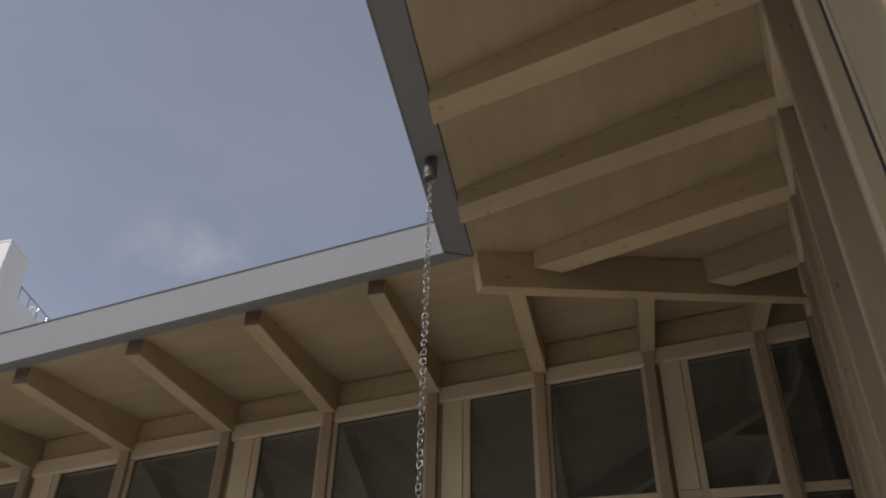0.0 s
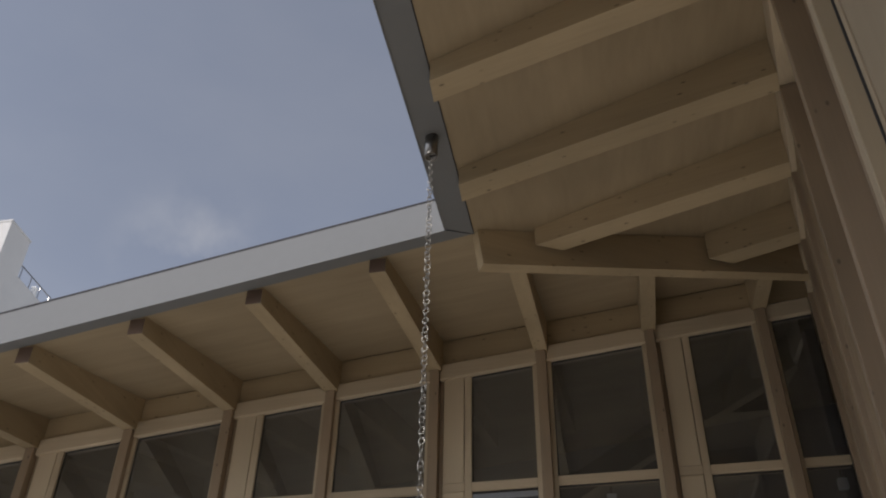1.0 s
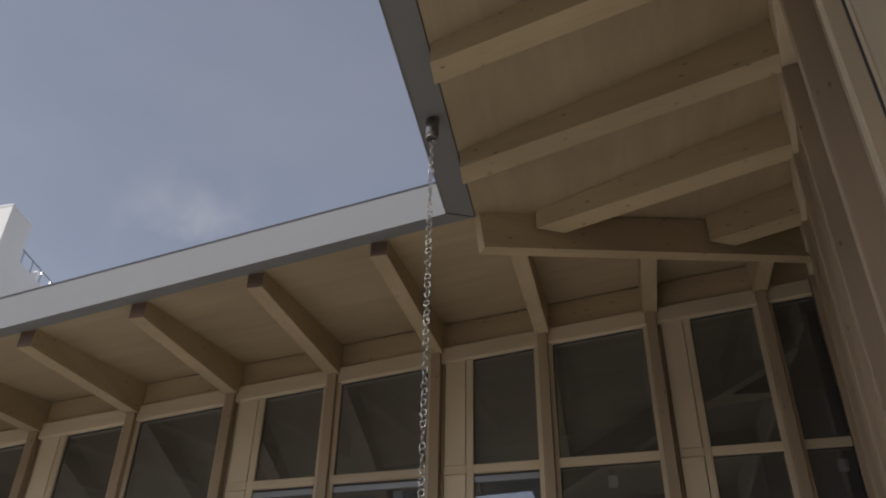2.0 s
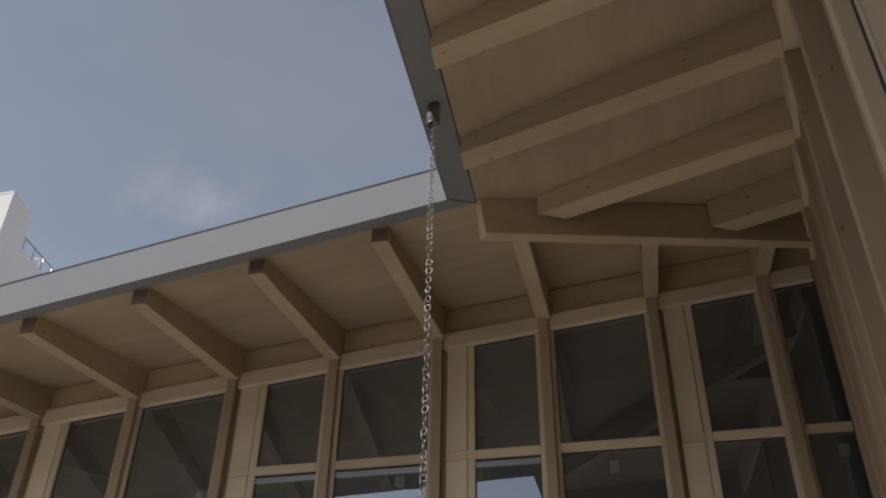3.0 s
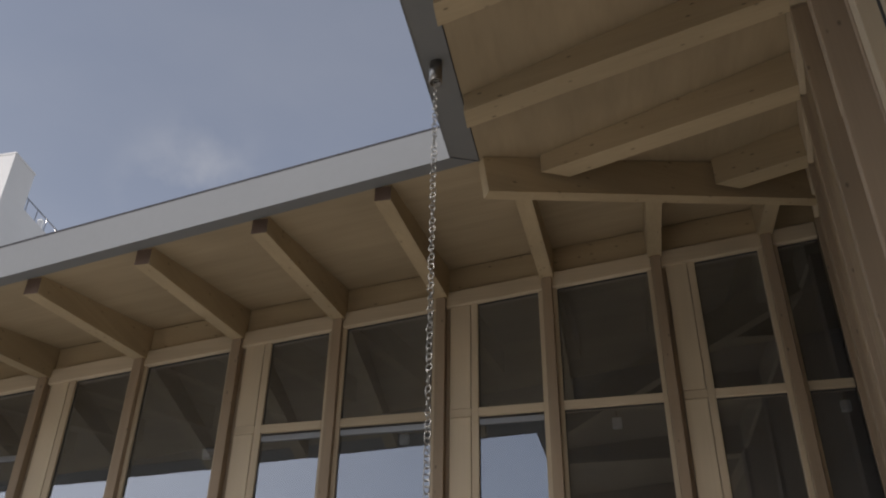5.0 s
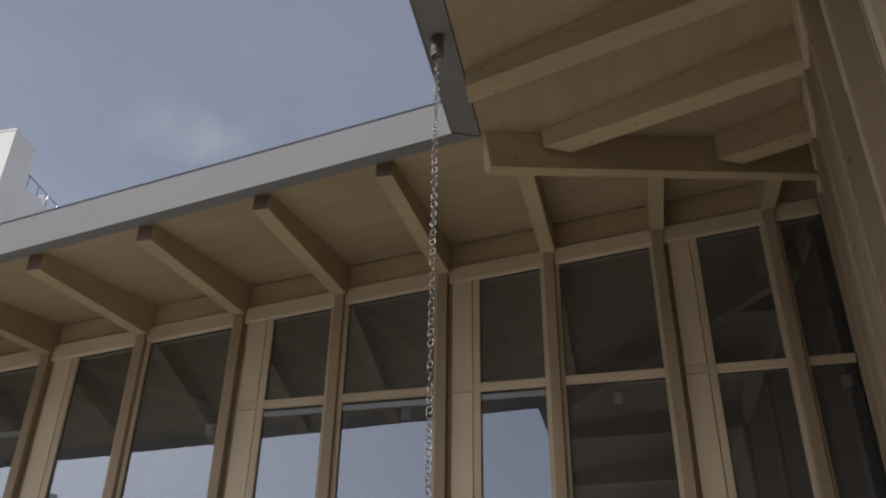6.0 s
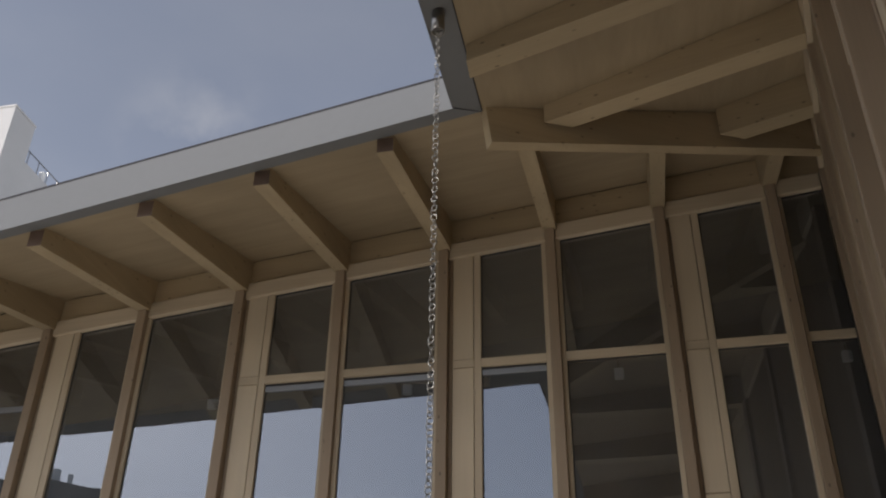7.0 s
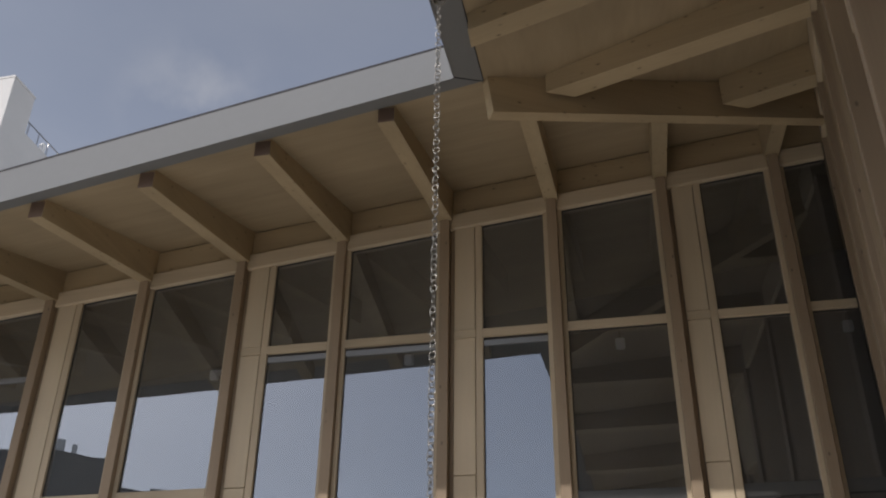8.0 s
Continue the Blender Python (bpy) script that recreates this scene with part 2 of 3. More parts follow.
def eave_b_out(y):
    return EAVE_OUT[0] - 0.033 * (y - EAVE_OUT[1])


def valley_y(x):
    return EAVE_IN[1] + VALLEY * (x - EAVE_IN[0])


def head_z(x):
    return 5.8085 + 0.1076 * (x + 1.176)   # top of the north glazing


# frame of the east wall: u runs along it towards the corner, n points into the building
UB, NB = Vector((0.1775, 0.9841, 0)), Vector((0.9841, -0.1775, 0))
EAST = Vector((1.055, 3.813, 0))
EAST_STEP = 0.923
EAST_SKEW = 0.04           # the east rafters lie slightly askew to the wall
EAST_RECESS = 0.12         # panels stand back from the post fronts
EAST_M = Matrix(((UB.x, NB.x, 0, EAST.x), (UB.y, NB.y, 0, EAST.y), (0, 0, 1, 0), (0, 0, 0, 1)))


def east(s, n):
    p = EAST + UB * s + NB * n
    return p.x, p.y


def under_b(s, n):
    x, y = east(s, n)
    return soffit_b(x, y) - (0.30 - 0.165 * min(1.0, max(0.0, -n / 1.98)))


WEST_END, SOUTH_END = -9.5, -4.0

# ---- ground and roof ----
bm = bmesh.new()
bmesh.ops.create_grid(bm, x_segments=1, y_segments=1, size=900)
tagged(obj("ground", bm, PAVING), "pale grey stone courtyard paving", "ground", kind="structure")

corner_far = (6.0, valley_y(6.0))
poly_a = [(WEST_END, eave_a_in(WEST_END)), EAVE_IN, corner_far, (6.0, 12.6), (WEST_END, 12.6)]
poly_b = [EAVE_IN, (eave_b_in(SOUTH_END), SOUTH_END), (6.0, SOUTH_END), corner_far]
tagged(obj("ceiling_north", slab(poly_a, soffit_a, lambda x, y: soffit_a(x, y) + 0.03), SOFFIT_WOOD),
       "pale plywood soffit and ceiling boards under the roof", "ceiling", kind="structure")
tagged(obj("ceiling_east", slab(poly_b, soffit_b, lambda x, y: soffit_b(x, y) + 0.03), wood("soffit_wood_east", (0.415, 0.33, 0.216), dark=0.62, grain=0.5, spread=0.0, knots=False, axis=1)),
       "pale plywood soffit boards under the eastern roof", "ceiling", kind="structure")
roof_a = [(WEST_END, eave_a_out(WEST_END) + 0.02), (EAVE_OUT[0], EAVE_OUT[1] + 0.012), corner_far, (6.0, 12.7), (WEST_END, 12.7)]
roof_b = [(EAVE_OUT[0], EAVE_OUT[1] + 0.012), (eave_b_out(SOUTH_END) + 0.02, SOUTH_END), (6.1, SOUTH_END), corner_far]
tagged(obj("roof_north", slab(roof_a, lambda x, y: soffit_a(x, y) + 0.034, lambda x, y: soffit_a(x, y) + 0.22), ROOFING),
       "grey flat roof covering of the north wing", "roof", kind="structure")
tagged(obj("roof_east", slab(roof_b, lambda x, y: soffit_b(x, y) + 0.034, lambda x, y: soffit_b(x, y) + 0.22), ROOFING),
       "grey flat roof covering of the east wing", "roof", kind="structure")


def eave_strip(pts_out, pts_in, fz, name, label, seam=False):
    """Folded metal eave: a flat underside, an upright face and a dark drip edge on top."""
    e = thing(name, label, "fascia", kind="structure")
    (o0, o1), (i0, i1) = pts_out, pts_in
    lo = lambda x, y: fz(x, y) - 0.006
    part("soffit_strip", slab([o0, o1, i1, i0], lo, lambda x, y: fz(x, y) + 0.02), FASCIA_METAL, e)
    d = (Vector(o1) - Vector(o0)).normalized()
    w = Vector((d.y, -d.x))
    if w.dot(Vector(i0) - Vector(o0)) > 0:
        w = -w
    q0, q1 = Vector(o0) + w * 0.006, Vector(o1) + w * 0.006
    part("fascia_board", slab([tuple(o0), tuple(o1), tuple(q1), tuple(q0)], lambda x, y: fz(x, y) - 0.012, lambda x, y: fz(x, y) + 0.272), FASCIA_METAL, e)
    r0, r1 = Vector(o0) + w * 0.008, Vector(o1) + w * 0.008
    s0, s1 = Vector(o0) - w * 0.10, Vector(o1) - w * 0.10
    part("drip_edge", slab([tuple(s0), tuple(s1), tuple(r1), tuple(r0)], lambda x, y: fz(x, y) + 0.273, lambda x, y: fz(x, y) + 0.290), EDGE_METAL, e, "dark drip edge")
    if seam:
        k = Vector((i0[0] + 0.006, i0[1])), Vector((i1[0] + 0.006, i1[1]))
        part("seam", slab([i0, i1, tuple(k[1]), tuple(k[0])], lambda x, y: fz(x, y) - 0.004, lambda x, y: fz(x, y) - 0.001), EDGE_METAL, e, "dark open joint")
    return e


eave_north = eave_strip([(WEST_END, eave_a_out(WEST_END)), EAVE_OUT], [(WEST_END, eave_a_in(WEST_END)), EAVE_IN], soffit_a,
           "fascia_north", "light grey folded metal fascia along the north eave")
eave_strip([EAVE_OUT, (eave_b_out(SOUTH_END), SOUTH_END)], [EAVE_IN, (eave_b_in(SOUTH_END), SOUTH_END)], soffit_b,
           "fascia_east", "light grey folded metal fascia along the east eave", True)

mitre = Vector((EAVE_IN[1] - EAVE_OUT[1], EAVE_OUT[0] - EAVE_IN[0])).normalized() * 0.0013
line_pts = [tuple(Vector(p) + mitre * q) for p, q in ((EAVE_OUT, 1), (EAVE_IN, 1), (EAVE_IN, -1), (EAVE_OUT, -1))]
part("mitre_joint", slab(line_pts, lambda x, y: soffit_a(x, y) - 0.009, lambda x, y: soffit_a(x, y) - 0.005), EDGE_METAL, eave_north, "dark mitre joint at the corner")


# ---- rafters ----
def rafter_north(k):
    x, w = POST_X + BAY * k, 0.115
    y0 = eave_a_in(x) + 0.012 if x < EAVE_IN[0] else valley_y(x) + 0.06
    y1, y2 = GLASS_Y, GLASS_Y + 3.2
    e = thing("rafter", "tapered glued softwood rafter under the north eave", "rafter", "north rafters",
              m=Matrix(((0, -1, 0, x), (1, 0, 0, y0), (0, 0, 1, 0), (0, 0, 0, 1))))
    h = w / 2
    bm = bmesh.new()
    rings = []
    for y in (y0, y1, y2):
        rings.append([bm.verts.new((y - y0, sx, z)) for sx, z in ((h, under_a(x, y)), (-h, under_a(x, y)),
                      (-h, soffit_a(x + h, y) - 0.002), (h, soffit_a(x - h, y) - 0.002))])
    bm.faces.new(rings[0])
    bm.faces.new(rings[-1])
    for a, b in zip(rings, rings[1:]):
        for i in range(4):
            bm.faces.new((a[i], a[(i + 1) % 4], b[(i + 1) % 4], b[i]))
    soften(bm, 0.004)
    part("beam", bm, RAFTER_WOOD, e)
    if x < EAVE_IN[0]:
        part("end_grain", box(-0.004, 0.001, -h + 0.003, h - 0.003, under_a(x, y0) + 0.003, soffit_a(x - h, y0) - 0.004), END_GRAIN, e, "dark weathered end grain")


def rafter_east(k):
    w = 0.14
    s0 = EAST_STEP * k - 0.045      # axis at the wall

    def axis(n):
        return s0 - EAST_SKEW * n

    h = w / 2

    # each side starts at the eave, or at the valley beam where that comes first
    def start(t):
        n = -3.0
        while n < -0.05:
            x, y = east(axis(n) + t, n)
            if x > eave_b_in(y) + 0.012 and y < valley_y(x) - 0.09:
                return n
            n += 0.004
        return None

    first, last = start(-h), start(h)
    if first is None or last is None:
        return
    e = thing("rafter", "tapered glued softwood rafter under the east eave", "rafter", "east rafters",
              m=Matrix(((NB.x, UB.x, 0, EAST.x + UB.x * s0), (NB.y, UB.y, 0, EAST.y + UB.y * s0), (0, 0, 1, 0), (0, 0, 0, 1))))
    bm = bmesh.new()
    rings = []
    for na, nb in ((first, last), (0.002, 0.002)):
        ring_pts = []
        for t, n, low in ((-h, na, True), (h, nb, True), (h, nb, False), (-h, na, False)):
            c = axis(n)
            z = under_b(c, n) if low else soffit_b(*east(c + t, n)) - 0.002
            ring_pts.append(bm.verts.new((n, c - s0 + t, z)))
        rings.append(ring_pts)
    bm.faces.new(rings[0])
    bm.faces.new(rings[-1])
    for i in range(4):
        bm.faces.new((rings[0][i], rings[0][(i + 1) % 4], rings[1][(i + 1) % 4], rings[1][i]))
    soften(bm, 0.004)
    part("beam", bm, RAFTER_WOOD, e)


for k in range(-8, 3):
    rafter_north(k)
for k in range(-7, 4):
    rafter_east(k)

# valley beam along the fold of the roof
vd = Vector((1, VALLEY, 0)).normalized()
vside = Vector((-vd.y, vd.x, 0))
v_len = 2.72
e = thing("valley_beam", "deep softwood beam under the fold of the roof", "beam",
          m=Matrix(((vd.x, vside.x, 0, EAVE_IN[0]), (vd.y, vside.y, 0, EAVE_IN[1]), (0, 0, 1, 0), (0, 0, 0, 1))))
bm = bmesh.new()
rings = []
# the free end is cut at a slant, its foot set back under the eave corner
for top, foot, deep in ((0.012, 0.05, 0.29), (v_len, v_len, 0.33)):
    zt, zf = [soffit_a(EAVE_IN[0] + vd.x * d, EAVE_IN[1] + vd.y * d) for d in (top, foot)]
    rings.append([bm.verts.new(p) for p in ((foot, -0.045, zf - deep), (foot, 0.045, zf - deep), (top, 0.045, zt - 0.004), (top, -0.045, zt - 0.004))])
bm.faces.new(rings[0])
bm.faces.new(rings[1])
for i in range(4):
    bm.faces.new((rings[0][i], rings[0][(i + 1) % 4], rings[1][(i + 1) % 4], rings[1][i]))
soften(bm, 0.004)
part("beam", bm, RAFTER_WOOD, e)

# ---- north wall ----
POST_W, POST_FRONT = 0.08, GLASS_Y - 0.085
FRAME_FRONT, FRAME_BACK = GLASS_Y - 0.03, GLASS_Y + 0.05
EAST_X = 1.60             # where the north wall ends behind the east wall
TR0, TR1 = 4.776, 4.845   # transom
X_PANE_L, X_PANE_R = -1.182, -0.672    # narrow pane of the bay left of POST_X
X_WIDE_L, X_WIDE_R = -0.516, 0.231    # wide pane of the bay right of POST_X


def at(x, y, z=0.0):
    return pose(x, y, z)


for k in range(-8, 3):
    x = POST_X + BAY * k
    e = thing("post", "square softwood post between the tall windows", "post", "north posts", m=at(x, POST_FRONT))
    part("shaft", slanted(-POST_W / 2, POST_W / 2, 0, 0.2, 0, 0, under_a(x - POST_W / 2, GLASS_Y - 0.09) + 0.0, under_a(x + POST_W / 2, GLASS_Y - 0.09), 0.003), POST_WOOD, e)


def pane_sheet(g, z0, za, zb, sag=0.0006, cuts=10):
    """Insulating glass, very slightly dished between its edges."""
    bm = bmesh.new()
    grid = []
    for j in range(cuts + 1):
        v = j / cuts
        grid.append([bm.verts.new((g * i / cuts, sag * (1 - (2 * i / cuts - 1) ** 4) * (1 - (2 * v - 1) ** 4),
                                   z0 + v * (za + (zb - za) * i / cuts - z0))) for i in range(cuts + 1)])
    for j in range(cuts):
        for i in range(cuts):
            f = bm.faces.new((grid[j][i], grid[j][i + 1], grid[j + 1][i + 1], grid[j + 1][i]))
            f.smooth = True
    return bm


def window_bay(k, number):
    """The bay right of post k: head beam, filling board above, frames, transom, panes and, in every second bay, a panel."""
    x0, x1 = POST_X + BAY * k + POST_W / 2, POST_X + BAY * (k + 1) - POST_W / 2
    x1 = min(x1, EAST_X)
    wide = k % 2 == 0
    short = k in (-4, -5)
    off = POST_X + BAY * k - POST_X
    if wide:
        gl, gr = X_WIDE_L + off, min(X_WIDE_R + off, EAST_X)
    else:
        gl, gr = X_PANE_L + off + BAY, X_PANE_R + off + BAY
    sill = 3.684 if short else 3.38 if k < 0 else 3.518
    # head beam and filling board
    h = thing("header_beam", "pale softwood head beam over a window bay", "beam", "north head beams", m=at(x0, GLASS_Y))
    lx = x1 - x0
    part("beam", slanted(0, lx, -0.05, 0.07, head_z(x0), head_z(x1), head_z(x0) + 0.148, head_z(x1) + 0.148, 0.008), RAIL_WOOD, h)
    b = thing("blocking_board", "softwood filling board between two rafters", "board", "north filling boards", m=at(x0, GLASS_Y))
    part("board", slanted(-0.017, lx + 0.017, -0.012, 0.04, head_z(x0) + 0.149, head_z(x1) + 0.149, soffit_a(x0, GLASS_Y) - 0.012, soffit_a(x1, GLASS_Y) - 0.012), RAFTER_WOOD, b)
    win = thing("window_%d" % number, "tall timber-framed window with dark coated glass", "window", "north windows", "structure", m=at(gl, GLASS_Y))
    g = gr - gl
    fl = gl - (x0 if wide else gl - 0.058)

    def stile(a, b_, name="stile"):
        part(name, slanted(a, b_, -0.03, 0.05, 0.1, 0.1, head_z(gl + a), head_z(gl + b_), 0.003), FRAME_WOOD, win)

    stile(-fl, 0.0)
    if gr < EAST_X - 0.01:
        stile(g, x1 - gl)
    plain_top = short or k < -5
    levels = [(sill - 0.09, sill)] if plain_top else [(TR0, TR1), (sill - 0.09, sill)]
    for z0, z1 in levels:
        grey = k >= 0 and z1 == sill
        part("sash_rail" if grey else "transom", box(0.0, g, -0.012 if grey else -0.034, 0.05, z0, z1, 0.003), DARK_METAL if grey else RAIL_WOOD, win, "dark grey aluminium sash rail" if grey else "")
    # panes with a dark gasket line round them
    panes = [(sill, None)] if plain_top else [(TR1, None), (sill, TR0)]
    panes.append((0.12, sill - 0.09))
    for z0, z1 in panes:
        za, zb = (head_z(gl), head_z(gr)) if z1 is None else (z1, z1)
        pane = part("pane", pane_sheet(g, z0, za, zb), GLASS, win, "dark reflecting coated glass")
        pane.visible_shadow = False
        part("gasket", slanted(0.0, g, -0.006, -0.001, za - 0.012, zb - 0.012, za, zb), GASKET, pane)
        part("gasket", box(0.0, 0.008, -0.006, -0.001, z0, min(za, zb) - 0.012), GASKET, pane)
    if not short and k < 0:
        part("sash_rail", box(0.004, g - 0.004, -0.016, 0.0, 4.708, 4.754, 0.003), SASH_METAL, win, "grey aluminium sash rail")
    if not wide:
        pl, pr = x0 + 0.036, gl - 0.064
        pan = thing("wall_panel", "pale wood panel with fine joints beside a narrow window", "panel", "north panels", m=at(pl, GLASS_Y))
        pw = pr - pl
        cuts = [(0.1, 3.671), (3.677, TR0 - 0.004), (TR1 + 0.004, None)] if not plain_top else [(0.1, 3.671), (3.677, None)]
        for z0, z1 in cuts:
            za, zb = (head_z(pl), head_z(pr)) if z1 is None else (z1, z1)
            part("panel", slanted(0, pw, -0.028, 0.03, z0, z0, za, zb, 0.002), PANEL_WOOD, pan)
        if not plain_top:
            part("band", box(0, pw + 0.006, -0.033, 0.03, TR0, TR1, 0.002), RAIL_WOOD, pan)
        part("batten", slanted(-0.034, -0.006, -0.012, 0.03, 0.1, 0.1, head_z(pl - 0.034), head_z(pl - 0.006), 0.002), POST_WOOD, pan, "brown softwood batten")
        part("backing", box(-0.036, pw + 0.006, 0.031, 0.05, 0.1, min(head_z(pl), head_z(pr)) - 0.004), GASKET, pan)


for i, k in enumerate(range(-8, 3)):
    window_bay(k, i + 1)

# sensors hanging behind the wide panes
for x in (-0.133, -1.802, 1.524, -3.47):
    e = thing("sensor", "small white sensor box behind the window", "sensor", "window sensors", m=at(x, GLASS_Y + 0.06, 4.634))
    part("case", box(-0.036, 0.036, 0, 0.05, 0, 0.085, 0.008), WHITE_PLASTIC, e)
    if x == -3.47:
        part("bracket", box(0.03, 0.15, -0.055, 0.02, 0.03, 0.05), WHITE_PLASTIC, e)
    else:
        part("bracket", box(-0.006, 0.006, 0.016, 0.028, 0.084, 0.15), GASKET, e, "dark hanging rod")

# room behind the north windows
bm = box(WEST_END, 6.0, 12.4, 12.6, 0, 8.9)
tagged(obj("wall_back", bm, INNER), "dark lining of the room's far wall", "wall", kind="structure")
tagged(obj("wall_west", box(WEST_END - 0.2, WEST_END, GLASS_Y - 0.05, 12.6, 0, 7.0), INNER), "end wall of the north wing", "wall", kind="structure")
tagged(obj("wall_room_east", box(5.8, 6.0, SOUTH_END, 12.4, 0, 8.9), INNER), "far wall of the east wing", "wall", kind="structure")
tagged(obj("floor", box(WEST_END, 5.8, GLASS_Y + 0.06, 12.4, 0.0, 0.03), INNER), "dark floor of the room", "floor", kind="structure")

# ---- east wall ----
S0, S1 = -8.25, 3.15
wall = tagged(obj("wall_east", hexa([(S0, 0.20, 0), (S1, 0.20, 0), (S1, 0.3, 0), (S0, 0.3, 0),
              (S0, 0.20, under_b(S0, 0.2) + 0.22), (S1, 0.20, under_b(S1, 0.2) + 0.22), (S1, 0.3, under_b(S1, 0.3) + 0.22), (S0, 0.3, under_b(S0, 0.3) + 0.22)]),
              SIDE_WOOD, m=EAST_M), "timber-clad wall of the east wing", "wall", kind="structure")
tagged(obj("wall_south", box(-0.2, 5.8, SOUTH_END - 0.2, SOUTH_END, 0, 5.5), INNER), "end wall of the east wing", "wall", kind="structure")

for k in range(-8, 4):
    s = EAST_STEP * k
    s_next = EAST_STEP * (k + 1)
    e = thing("post", "square softwood post of the east wall", "post", "east posts", m=EAST_M @ pose(s, 0, 0))
    za, zb = under_b(s, 0.0), under_b(s + 0.09, 0.0)
    # post -2 is slightly paler than the other east posts
    part("shaft", slanted(0, 0.09, 0.0, 0.198, 0, 0, za, zb, 0.003), PALE_EAST_WOOD if k == -2 else POST_WOOD, e)
    if k == 3:
        continue
    h = thing("header_beam", "pale softwood head beam along the east wall", "beam", "east head beams", m=EAST_M @ pose(s + 0.092, 0, 0))
    L = s_next - s - 0.094
    z0, z1 = under_b(s + 0.09, 0), under_b(s_next, 0)
    part("beam", slanted(0, L, 0.004, 0.198, z0, z1, z0 + 0.29, z1 + 0.29, 0.003), RAIL_WOOD, h)
    ribbed = k >= 0
    pan = thing("wall_panel", "softwood panel with fine upright grooves between east posts" if ribbed else "plain softwood panel between east posts", "panel", "east panels", m=EAST_M @ pose(s + 0.092, 0, 0))
    top = lambda t: z0 - 0.003 + (z1 - z0) * t / L
    edge = 0.02 if ribbed else 0.05
    recess = 0.06 if k == -3 else 0.035 if ribbed else EAST_RECESS
    if k == -3:
        part("gap", slanted(L - 0.006, L, recess - 0.007, 0.19, 0.05, 0.05, top(L - 0.006), top(L)), GASKET, pan, "dark open joint")
    for a in (0.0,) if k == -1 else (0.0, L - edge - (0.008 if k == -3 else 0.0)):
        part("frame_strip", slanted(a, a + edge, recess, 0.198, 0.05, 0.05, top(a), top(a + edge), 0.002), PALE_EAST_WOOD if k <= -3 else POST_WOOD, pan)
    ribs = 30 if ribbed else 1
    a0, a1 = edge + 0.006, L - edge - 0.02
    front = recess + 0.004
    gap = 0.006 if ribbed else 0.0
    foot = 0.05
    if k == -1:
        # a pale lintel board above a deeper leaf
        part("lintel", slanted(a0, L - 0.003, EAST_RECESS - 0.03, 0.19, 4.755, 4.755, top(a0), top(a1), 0.002), RAIL_WOOD, pan, "pale lintel board")
        part("board", box(a0, L - 0.002, 0.165, 0.198, foot, 4.753), SIDE_WOOD, pan)
        continue
    for i in range(ribs):
        a, b = a0 + (a1 - a0) * i / ribs, a0 + (a1 - a0) * (i + 1) / ribs
        part("board", slanted(a + gap, b - gap, front, 0.198, foot, foot, top(a), top(b)), PALE_EAST_WOOD if k <= -3 else SIDE_WOOD, pan)


# unseen walls added behind the camera, cutting low sky light on the rafter sides
tagged(obj("sky_blocker_south", box(-16.0, -0.3, -13.3, -13.0, 0, 6.0), WHITE_RENDER), "plain pale unseen wall added to block the low southern sky", "wall", kind="structure")
tagged(obj("sky_blocker_west", box(-16.3, -16.0, -13.3, GLASS_Y, 0, 5.0), WHITE_RENDER), "plain pale unseen side wall added to block the low western sky", "wall", kind="structure")


# ---- rain chain ----
def tube(r0, r1, z0, z1, seg=28):
    """A tube wall between two radii."""
    bm = bmesh.new()
    rings = [[bm.verts.new((r * math.cos(a), r * math.sin(a), z)) for a in [2 * math.pi * i / seg for i in range(seg)]]
             for r, z in ((r0, z0), (r1, z0), (r1, z1), (r0, z1))]
    for j in range(4):
        for i in range(seg):
            bm.faces.new((rings[j][i], rings[j][(i + 1) % seg], rings[(j + 1) % 4][(i + 1) % seg], rings[(j + 1) % 4][i]))
    for f in bm.faces:
        f.smooth = True
    return bm


def ring(R, r, stretch=1.0, seg=20, side=8):
    bm = bmesh.new()
    vs = []
    for i in range(seg):
        a = 2 * math.pi * i / seg
        vs.append([bm.verts.new(((R + r * math.cos(b)) * math.cos(a), r * math.sin(b), (R + r * math.cos(b)) * math.sin(a) * stretch))
                   for b in [2 * math.pi * j / side for j in range(side)]])
    for i in range(seg):
        for j in range(side):
            f = bm.faces.new((vs[i][j], vs[(i + 1) % seg][j], vs[(i + 1) % seg][(j + 1) % side], vs[i][(j + 1) % side]))
            f.smooth = True
    return bm


SPX, SPY = -0.871, 3.742
SPZ = soffit_b(SPX, SPY) - 0.006
outlet = thing("chain_outlet", "short stainless steel rainwater spout under the eave", "spout", m=at(SPX, SPY, SPZ))
part("tube", tube(0.031, 0.036, -0.152, 0.012), STEEL, outlet)
part("rim", tube(0.0295, 0.038, -0.156, -0.148), STEEL, outlet)
# near-black disc stands in for the shade inside the tube
bm = bmesh.new()
bmesh.ops.create_circle(bm, cap_ends=True, radius=0.031, segments=24)
bmesh.ops.translate(bm, verts=bm.verts, vec=(0, 0, -0.125))
part("bore_shade_disc", bm, BORE_SHADE, outlet)
part("cross_bar", box(-0.0305, 0.0305, -0.003, 0.003, -0.142, -0.134, 0.002), STEEL, outlet)

chain = thing("rain_chain", "hanging rain chain of round stainless steel rings", "rain chain", m=at(SPX, SPY, SPZ - 0.136))
LINK_R, LINK_W, PITCH = 0.0150, 0.0025, 0.0272
link_bm = ring(LINK_R, LINK_W, 1.1, 18, 6)
link_me = bpy.data.meshes.new("link")
link_bm.to_mesh(link_me)
link_bm.free()
link_me.materials.append(CHAIN_STEEL)
rng = random.Random(4)
n_links = int((SPZ - 0.136 - 0.25) / PITCH)
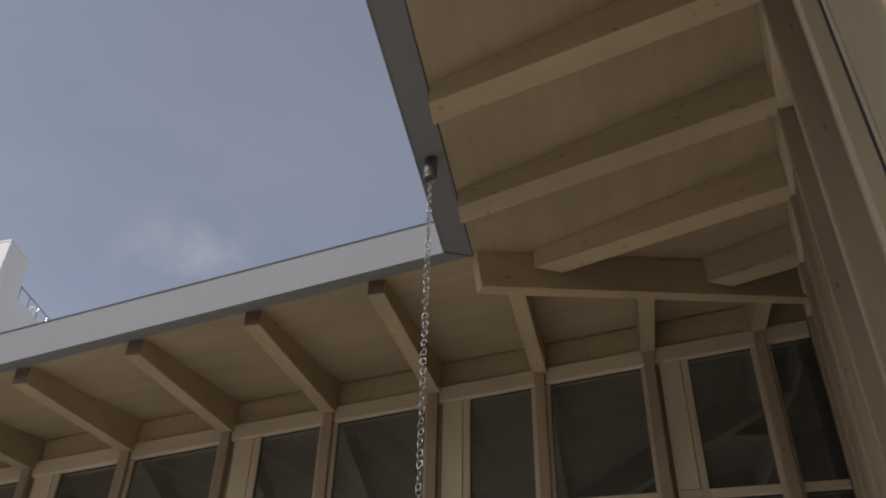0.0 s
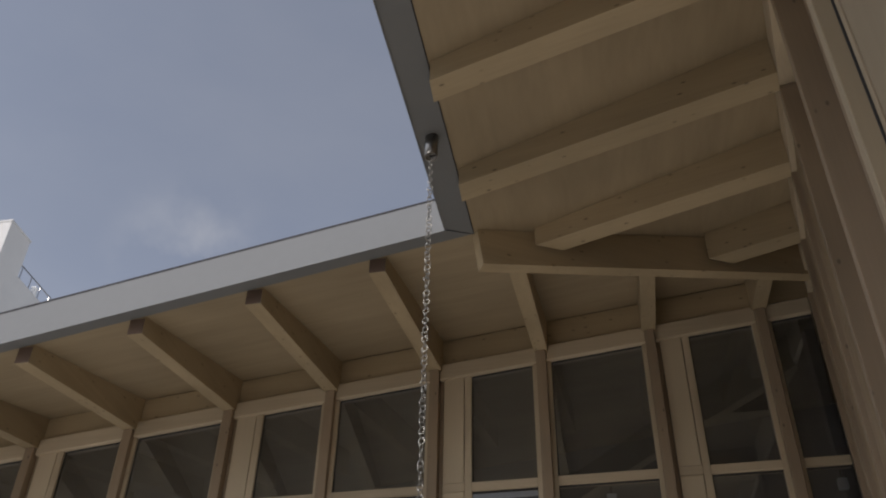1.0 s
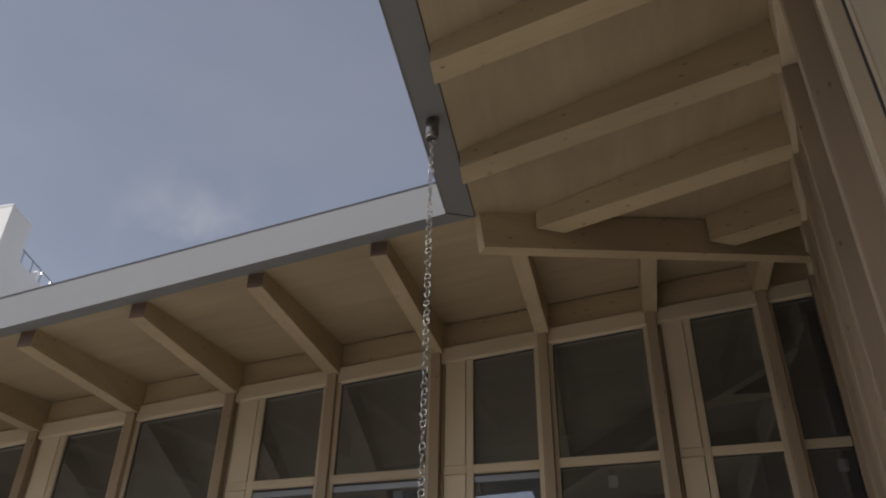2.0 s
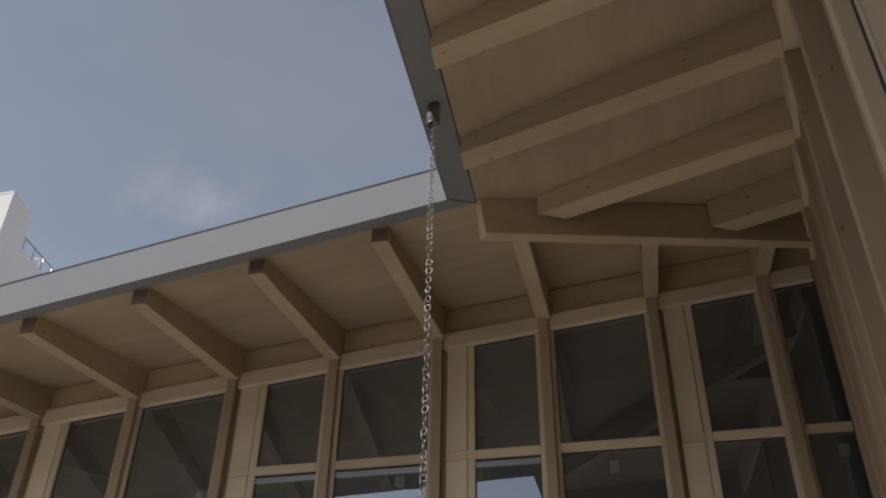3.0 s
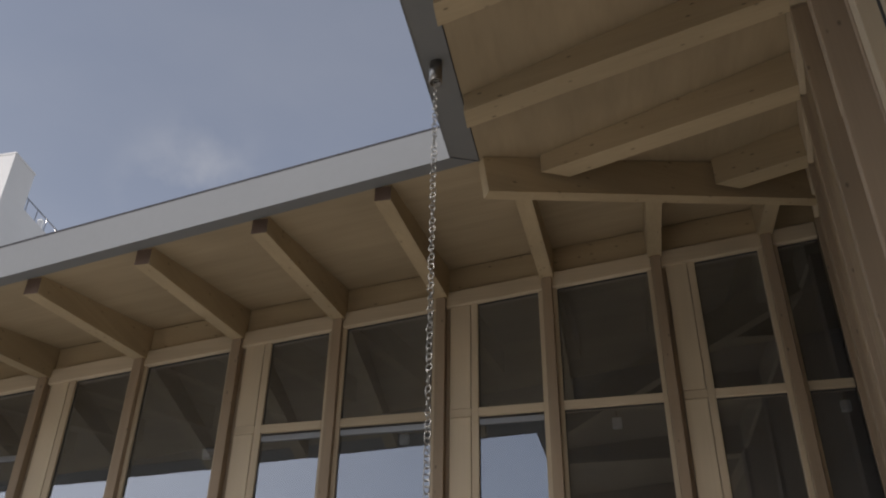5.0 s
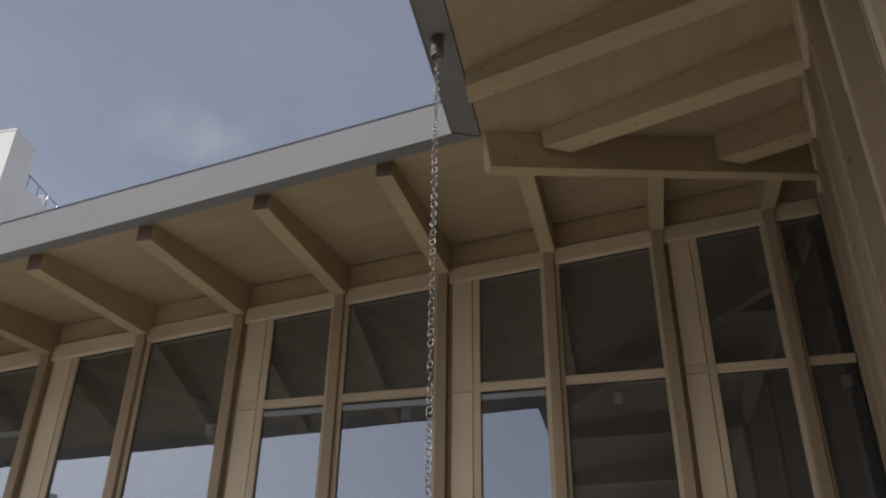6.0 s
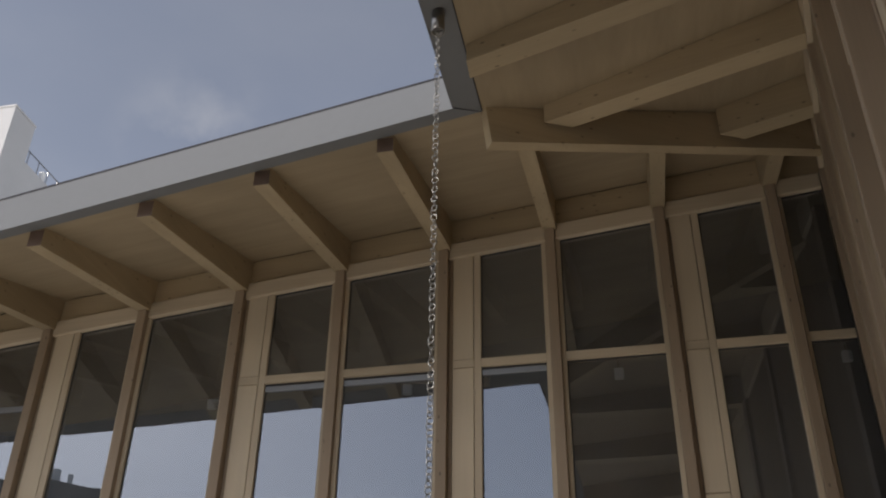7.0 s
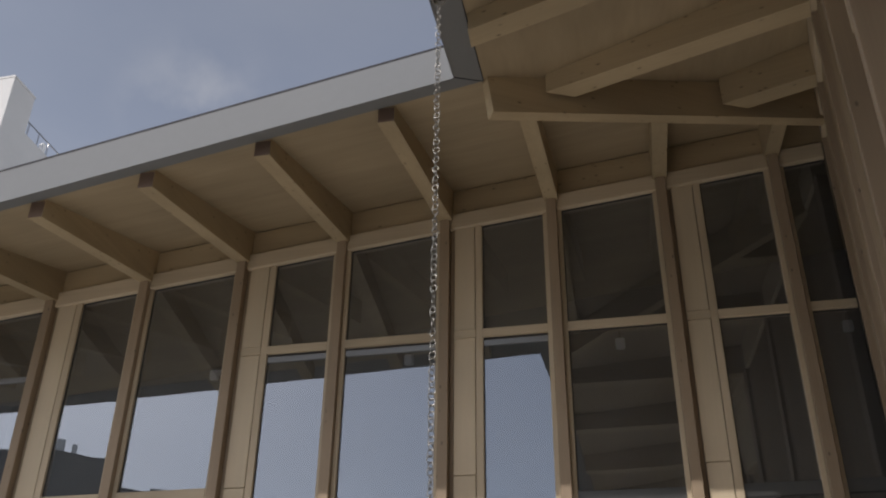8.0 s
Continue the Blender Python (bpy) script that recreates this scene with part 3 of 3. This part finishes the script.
for i in range(n_links):
    yaw = 59 + 90 * i + rng.uniform(-30, 30)
    ob = new("link", link_me)
    ob.parent = chain
    ob.matrix_local = pose(rng.uniform(-0.002, 0.002), rng.uniform(-0.002, 0.002), -0.012 - PITCH * i, 0, rng.uniform(-8, 8), yaw)

# ---- far buildings ----
TX, TY = -38.59, 42.5
tower = thing("apartment_tower", "white rendered tower block with a roof railing", "building")
part("stair_tower", box(TX - 9, TX, TY, TY + 2.32, 0, 43.61), WHITE_RENDER, tower)
part("coping", box(TX - 9.02, TX + 0.04, TY - 0.04, TY + 2.36, 43.61, 43.76), WHITE_RENDER, tower)
part("main_block", box(TX - 9, TX - 0.03, TY + 2.32, TY + 16, 0, 40.72), WHITE_RENDER, tower)
rail = part("roof_railing", box(TX - 0.11, TX - 0.05, TY + 2.4, TY + 15.8, 41.71, 41.77), STEEL, tower, "thin steel roof railing")
for i in range(12):
    y = TY + 2.6 + 1.15 * i
    part("rail_post", box(TX - 0.10, TX - 0.06, y - 0.025, y + 0.025, 40.73, 41.71), STEEL, rail)
part("roof_box", box(TX - 0.6, TX - 0.2, TY + 4.6, TY + 4.95, 40.73, 41.63, 0.05), WHITE_PLASTIC, tower)

# a neighbour that shows only in the panes
house = thing("neighbour_house", "dark-roofed neighbouring house across the courtyard", "building", m=pose(-24.5, -24.0, 0, 0, 0, -33))
part("wall", box(-6.0, 1.2, -8.0, -0.4, 0, 13.2), GREY_RENDER, house)
bm = bmesh.new()
gable = [(-6.4, 13.0), (-6.2, 14.9), (-1.3, 15.5), (1.0, 15.3), (1.5, 13.0)]
front_v, back_v = [[bm.verts.new((x, y, z)) for x, z in gable] for y in (0.0, -8.4)]
bm.faces.new(front_v)
bm.faces.new(back_v)
for i in range(5):
    bm.faces.new((front_v[i], front_v[(i + 1) % 5], back_v[(i + 1) % 5], back_v[i]))
part("roof", bm, ROOFING, house, "dark pitched roof")
for x, z in ((-1.25, 16.1), (-0.95, 16.05), (-0.55, 15.9), (-2.6, 15.7)):
    part("flue", box(x - 0.1, x + 0.1, -0.5, -0.2, 14.6, z, 0.02), WHITE_PLASTIC, house, "pale metal flue pipe")
terrace = thing("terrace_row", "low dark row of flat-roofed houses beyond the courtyard", "building", m=pose(-28.0, -39.5, 0, 0, 0, -28))
for x0, x1, z in ((-3.2, -1.6, 18.25), (-1.6, 0.2, 18.45), (0.2, 2.4, 18.15)):
    part("block", box(x0, x1 - 0.02, -7.0, 0.0, 0, z), GREY_RENDER, terrace)
    part("parapet", box(x0 - 0.02, x1, -7.1, 0.06, z, z + 0.18), ROOFING, terrace)
